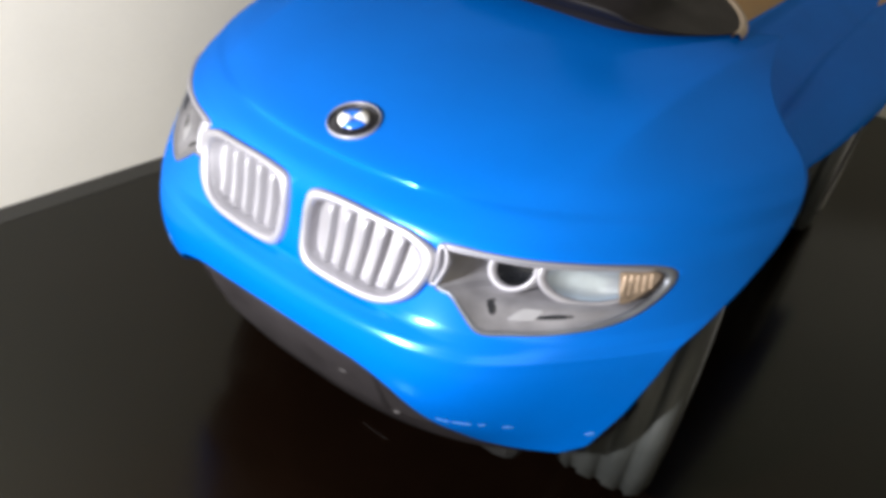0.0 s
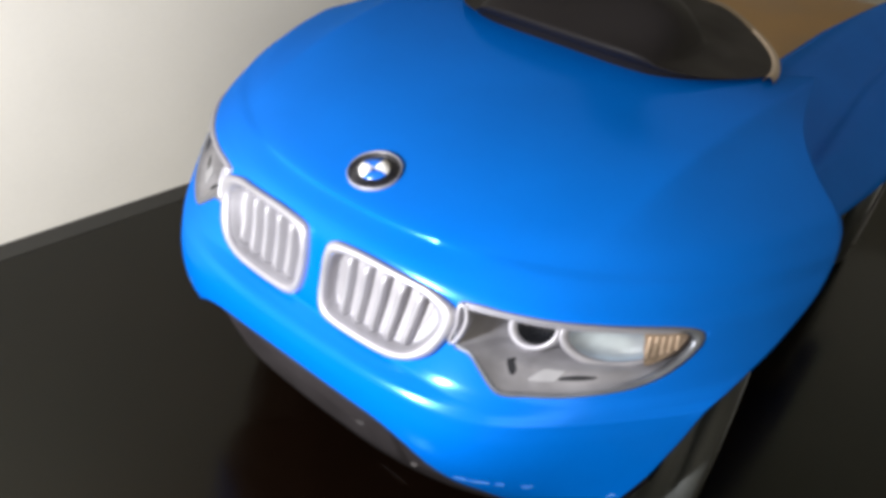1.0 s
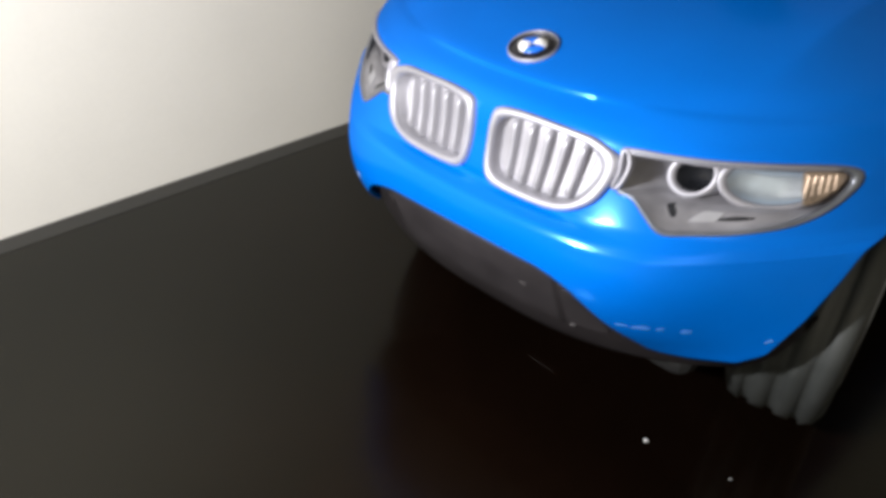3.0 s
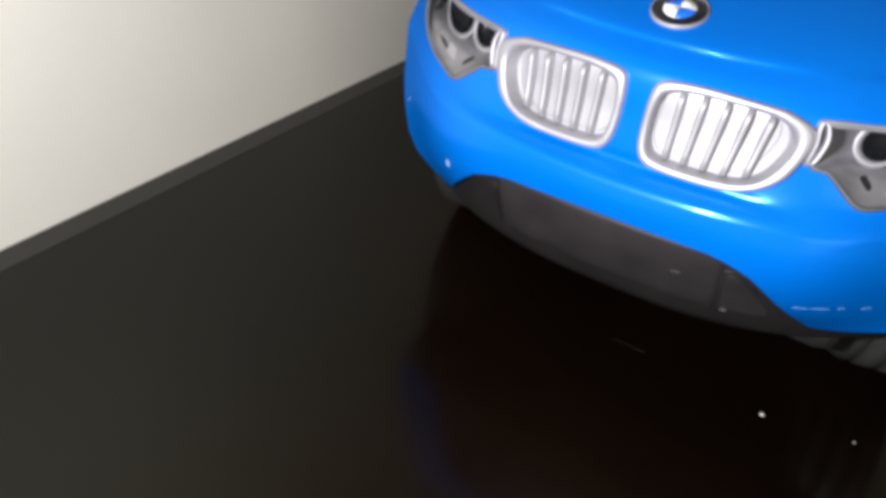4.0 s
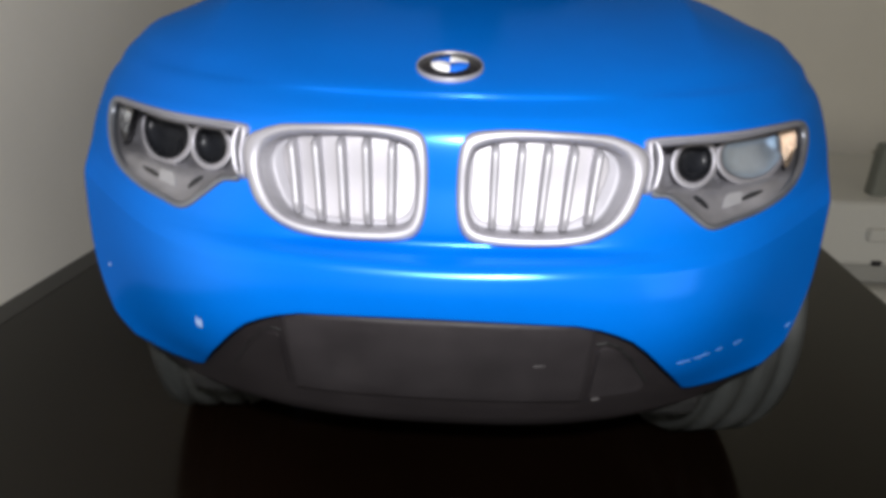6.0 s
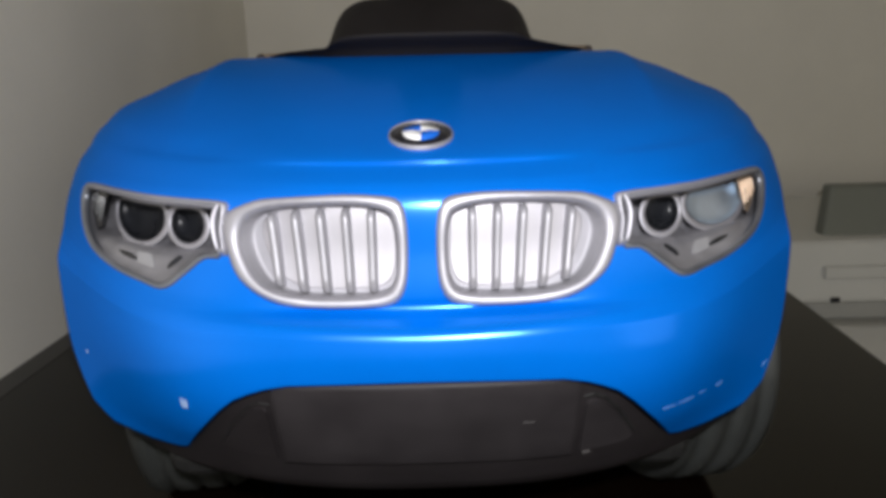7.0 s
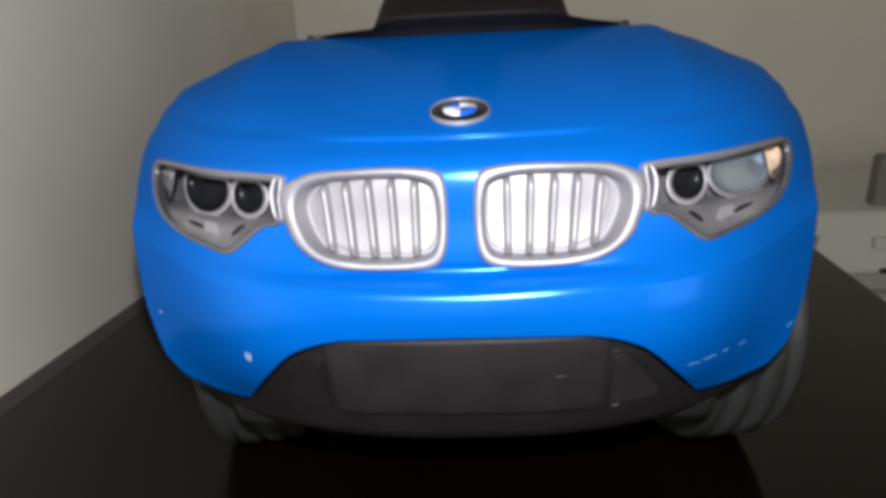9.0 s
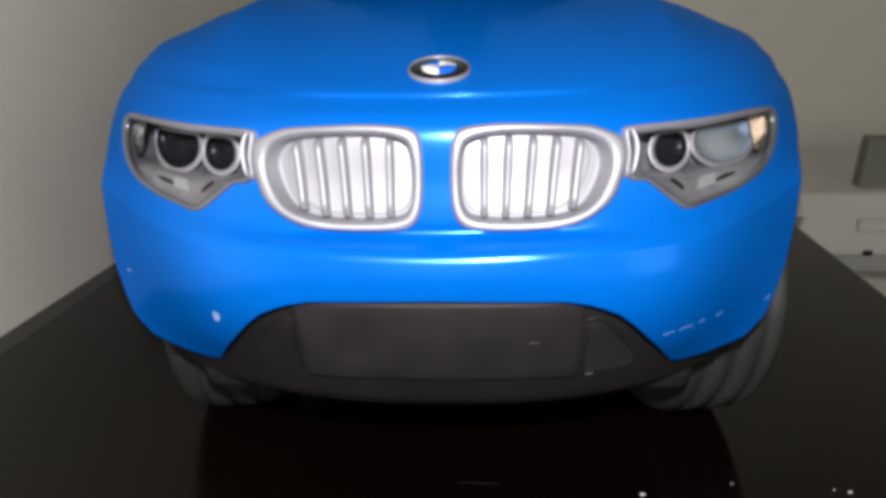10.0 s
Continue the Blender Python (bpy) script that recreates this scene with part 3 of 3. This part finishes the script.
def side_wall(side):
    """A broad wall beside the seat: a sloping inner ledge, a groove along it, and a bulge outside."""
    rows = []
    for k in range(25):
        y = .165 + .0194 * k
        inner = float(np.interp(y, [.165, .225, .25, .30, .40, .50, .63], [.094, .089, .080, .0755, .0765, .083, .094]))
        outer = float(np.interp(y, [.165, .22, .26, .35, .45, .63], [.144, .152, .157, .165, .170, .170]))
        low = float(np.interp(y, [.165, .22, .30, .42, .50, .63], [.168, .164, .160, .158, .172, .172]))
        top = float(np.interp(y, [.165, .22, .63], [.203, .2065, .2045]))
        gx = float(np.interp(y, [.165, .25, .35, .50, .63], [.129, .124, .120, .122, .127]))
        row = [(inner, .150), (inner, top - .005), (inner + .0015, top - .0014), (inner + .006, top), (inner + .018, top - .0028), (gx - .009, .1935), (gx - .0025, .1898),
               (gx, .1884), (gx + .0025, .1893), (gx + .008, .1897), (outer - .016, .1872), (outer - .006, .1800), (outer - .001, .1715), (outer, low + .004), (outer - .002, low),
               (outer - .03, low - .002)]
        rows.append([(side * x, y, z) for x, z in row])
    return grid_mesh(rows)


for side in (-1, 1):
    part("side_panel", side_wall(side), BLUE, car, "blue side wall with a raised sill")

part("seat", grid_mesh([[(-.128, y, z - .002), (-.118, y, z), (-.09, y, z - .004), (0, y, z - .008), (.09, y, z - .004), (.118, y, z), (.128, y, z - .002)] for y, z in
                        ((.20, .178), (.24, .184), (.30, .183), (.38, .182), (.46, .185), (.54, .190), (.61, .194), (.635, .190), (.64, .165))]), TAN, car, "tan plastic seat")


def dash_front(x):
    """Depth of the dashboard's front edge, which sweeps back at the sides."""
    return .156 + .064 * (abs(x - .002) / .092) ** 4.2


def deck_edge(x):
    return max(dash_front(x) + .002, .211 + .086 * math.sqrt(max(0.0, 1 - (x / .0935) ** 2)))


def deck_base(x):
    return .2212 - .002 * ease(.07, .092, abs(x))


def riser(x):
    """How far the dashboard's lip stands above the bonnet, higher on the one side."""
    return (.0025 + .0048 * ease(-.045, .01, x)) * (1 - .85 * ease(.036, .078, abs(x)))


def dashboard():
    """A hump on the rear of the bonnet above an undercut lip, whose flanks fall to a flat deck that runs back to the cockpit."""
    rows = []
    for u, lip, lift in ((.009, None, 0), (.009, 0, 0), (.0045, .35, .10), (.0006, .68, .2), (-.0012, .88, .27), (-.0007, .98, .31), (.0010, 1, .34), (.006, 1, .45), (.013, 1, .61), (.022, 1, .81), (.028, 1, .93),
                         (.032, 1, .985), (.036, 1, 1), (.050, 1, 1), (.060, 1, .93), (.068, 1, .72), (.075, 1, .4), (.080, 1, .15), (.085, 1, 0)):
        row = []
        for k in range(121):
            x = -.092 + .184 * k / 120
            hump = .0275 * max(0, 1 - (abs(x - .004) / .0535) ** 6) ** .5
            y = min(dash_front(x) + u * (.75 + .25 * math.cos(min(abs(x) / .05, 1) * 1.5)), deck_edge(x))
            row.append((x, y, .200 if lip is None else deck_base(x) + max(riser(x) * lip, hump * lift)))
        rows.append(row)
    last = rows[-1]
    for f in (.3, .6, .9, 1):
        rows.append([(x, y + (deck_edge(x) - y) * f, deck_base(x) + riser(x)) for x, y, _ in last])
    rows.append([(x, y, .205) for x, y, _ in rows[-1]])
    return grid_mesh(rows)


part("dashboard", dashboard(), DASH, car, "matt black dashboard hump with a flat deck behind it")
rows = []
for k in range(61):
    t = math.pi * k / 60
    x = .0945 * math.cos(t)
    c, n = Vector((x, .211 + .0875 * math.sin(t), deck_base(x) + riser(x) - .0012)), Vector((math.cos(t), math.sin(t), 0))
    rows.append([c + n * (.0026 * math.cos(u)) + Vector((0, 0, .0026 * math.sin(u))) for u in np.linspace(0, 2 * math.pi, 9)[:-1]])
part("cockpit_edge", grid_mesh(rows, closed=True), EDGING, car, "thin beige edge round the dashboard")
rows = []
for z, r in ((.236, .0125), (.2465, .0122), (.252, .0135), (.258, .0160), (.266, .0186), (.280, .0200), (.345, .0205), (.3465, .0185), (.347, .001)):
    rows.append([(.003 + r * math.cos(2 * math.pi * k / 28), .208 + .42 * (z - .236) + r * math.sin(2 * math.pi * k / 28), z) for k in range(28)])
part("steering_column", grid_mesh(rows, closed=True), DASH, car, "black steering column that widens upwards")

# ---- things beside and on the table ----
desk = tagged(new("side_desk"), "grey laminate desk standing lower beside the table", "desk")
part("desktop", box(.365, 1.5, .20, .87, -.132, -.102), DESK, desk, "grey laminate top", smooth=False, bevel=.003)
for tx in (.42, 1.44):
    for ty in (.26, .81):
        part("leg", box(tx - .02, tx + .02, ty - .02, ty + .02, -.75, -.132), DESK, desk, smooth=False, bevel=.002)

printer = tagged(new("printer"), "white desktop printer with a raised grey tray, on the desk", "printer")
bm = box(.385, .86, .575, .84, -.078, -.004)
for v in bm.verts:
    if v.co.z > -.05:
        v.co.y += .012
part("housing", bm, PRINTER, printer, "white plastic housing", smooth=False, bevel=.008)
part("base", box(.40, .85, .588, .84, -.102, -.078), PRINTER_BASE, printer, "dark recessed base", smooth=False, bevel=.003)
bm = box(.464, .80, .612, .634, -.006, .052)
for v in bm.verts:
    if v.co.z > 0:
        v.co.x += .014 if v.co.x < .6 else -.014
        v.co.y += .02
part("tray", bm, PRINTER_GREY, printer, "grey raised paper tray", smooth=False, bevel=.004)
part("front_strip", box(.452, .80, .5735, .60, -.046, -.032), PRINTER, printer, "shallow raised strip along the front", smooth=False, bevel=.002)
part("slot", box(.54, .80, .5865, .60, -.0935, -.0905), EMBLEM_BLACK, printer, "narrow dark slot", smooth=False)
part("mark", box(.462, .472, .5735, .577, -.0745, -.069), EMBLEM_BLACK, printer, "small dark mark", smooth=False)

# loose sheets before the printer, their corner turned up
random.seed(4)
for k in range(4):
    dx, dy, z = random.uniform(-.008, .008), random.uniform(-.01, .01), -.1012 + .0022 * k
    rows = []
    for i in range(13):
        row = []
        for j in range(9):
            x, y = .385 + dx + .24 * i / 12, .405 - .012 * k + dy + .19 * j / 8
            row.append((x, y, z + .0008 * math.sin(9 * x + k) * math.sin(7 * y) + .006 * max(0, 1 - i / 5) ** 2 * (k + 1) * .6))
        rows.append(row)
    sheet = part("paper_sheet", grid_mesh(rows), PAPER)
    sheet.modifiers.new("thickness", "SOLIDIFY").thickness = .0006
    tagged(sheet, "loose white paper sheet lying on the grey desk", "paper", group="loose sheets")

# a turned-up white flap that leans on the printer's end
rows = [[(.352 + .020 * f + .012 * g, .53 + .09 * g, -.1015 + .088 * f ** .8 - .03 * g * f) for g in np.linspace(0, 1, 7)] for f in np.linspace(0, 1, 9)]
flap = part("paper_folder", grid_mesh(rows), PAPER)
flap.modifiers.new("thickness", "SOLIDIFY").thickness = .0015
tagged(flap, "white paper folder leaning against the printer", "folder")

tagged(part("small_box", box(.316, .334, .524, .536, 0, .008), WHITE, None, smooth=False, bevel=.001), "small shiny white box on the table edge", "box")


def crumple(cx, cy, rx, ry, h, seed):
    rows = []
    for j in range(13):
        f = j / 12
        ring = []
        for i in range(24):
            a = 2 * math.pi * i / 24
            r = math.cos(f * math.pi / 2) ** .7
            n = 1 + .28 * noise.noise(Vector((math.cos(a) * 2 + seed, math.sin(a) * 2, f * 2)))
            ring.append((cx + rx * r * n * math.cos(a), cy + ry * r * n * math.sin(a), max(0.0, h * math.sin(f * math.pi / 2) * n)))
        rows.append(ring)
    bm = grid_mesh(rows, closed=True)
    bm.faces.new(bm.verts[:][-24:])
    return bm


tagged(part("crumpled_cloth", crumple(.336, .585, .032, .034, .030, 3.0), BROWN), "small crumpled brown cloth on the dark table", "cloth")

# crumbs and a hair on the polished top
for x, y, r, seed in ((.0895, .042, .0014, 1), (.1845, .0455, .0011, 2), (.133, .051, .0006, 3), (.178, .047, .0006, 4)):
    bm = bmesh.new()
    bmesh.ops.create_icosphere(bm, subdivisions=2, radius=1)
    for v in bm.verts:
        n = 1 + .5 * noise.noise(v.co * 1.7 + Vector((seed * 3.1, 0, 0)))
        v.co = Vector((x + v.co.x * r * n, y + v.co.y * r * .6 * n, max(0, r * .25 + v.co.z * r * .35 * n)))
    tagged(part("crumb", bm, WHITE), "tiny white crumb lying on the dark table", "crumb", group="crumbs on the table")
hair = part("hair", stick((.005, .049, .0002), (.024, .0485, .0002), .00005, steps=6), CHIP_DULL)
tagged(hair, "thin grey thread lying on the dark table", "thread")
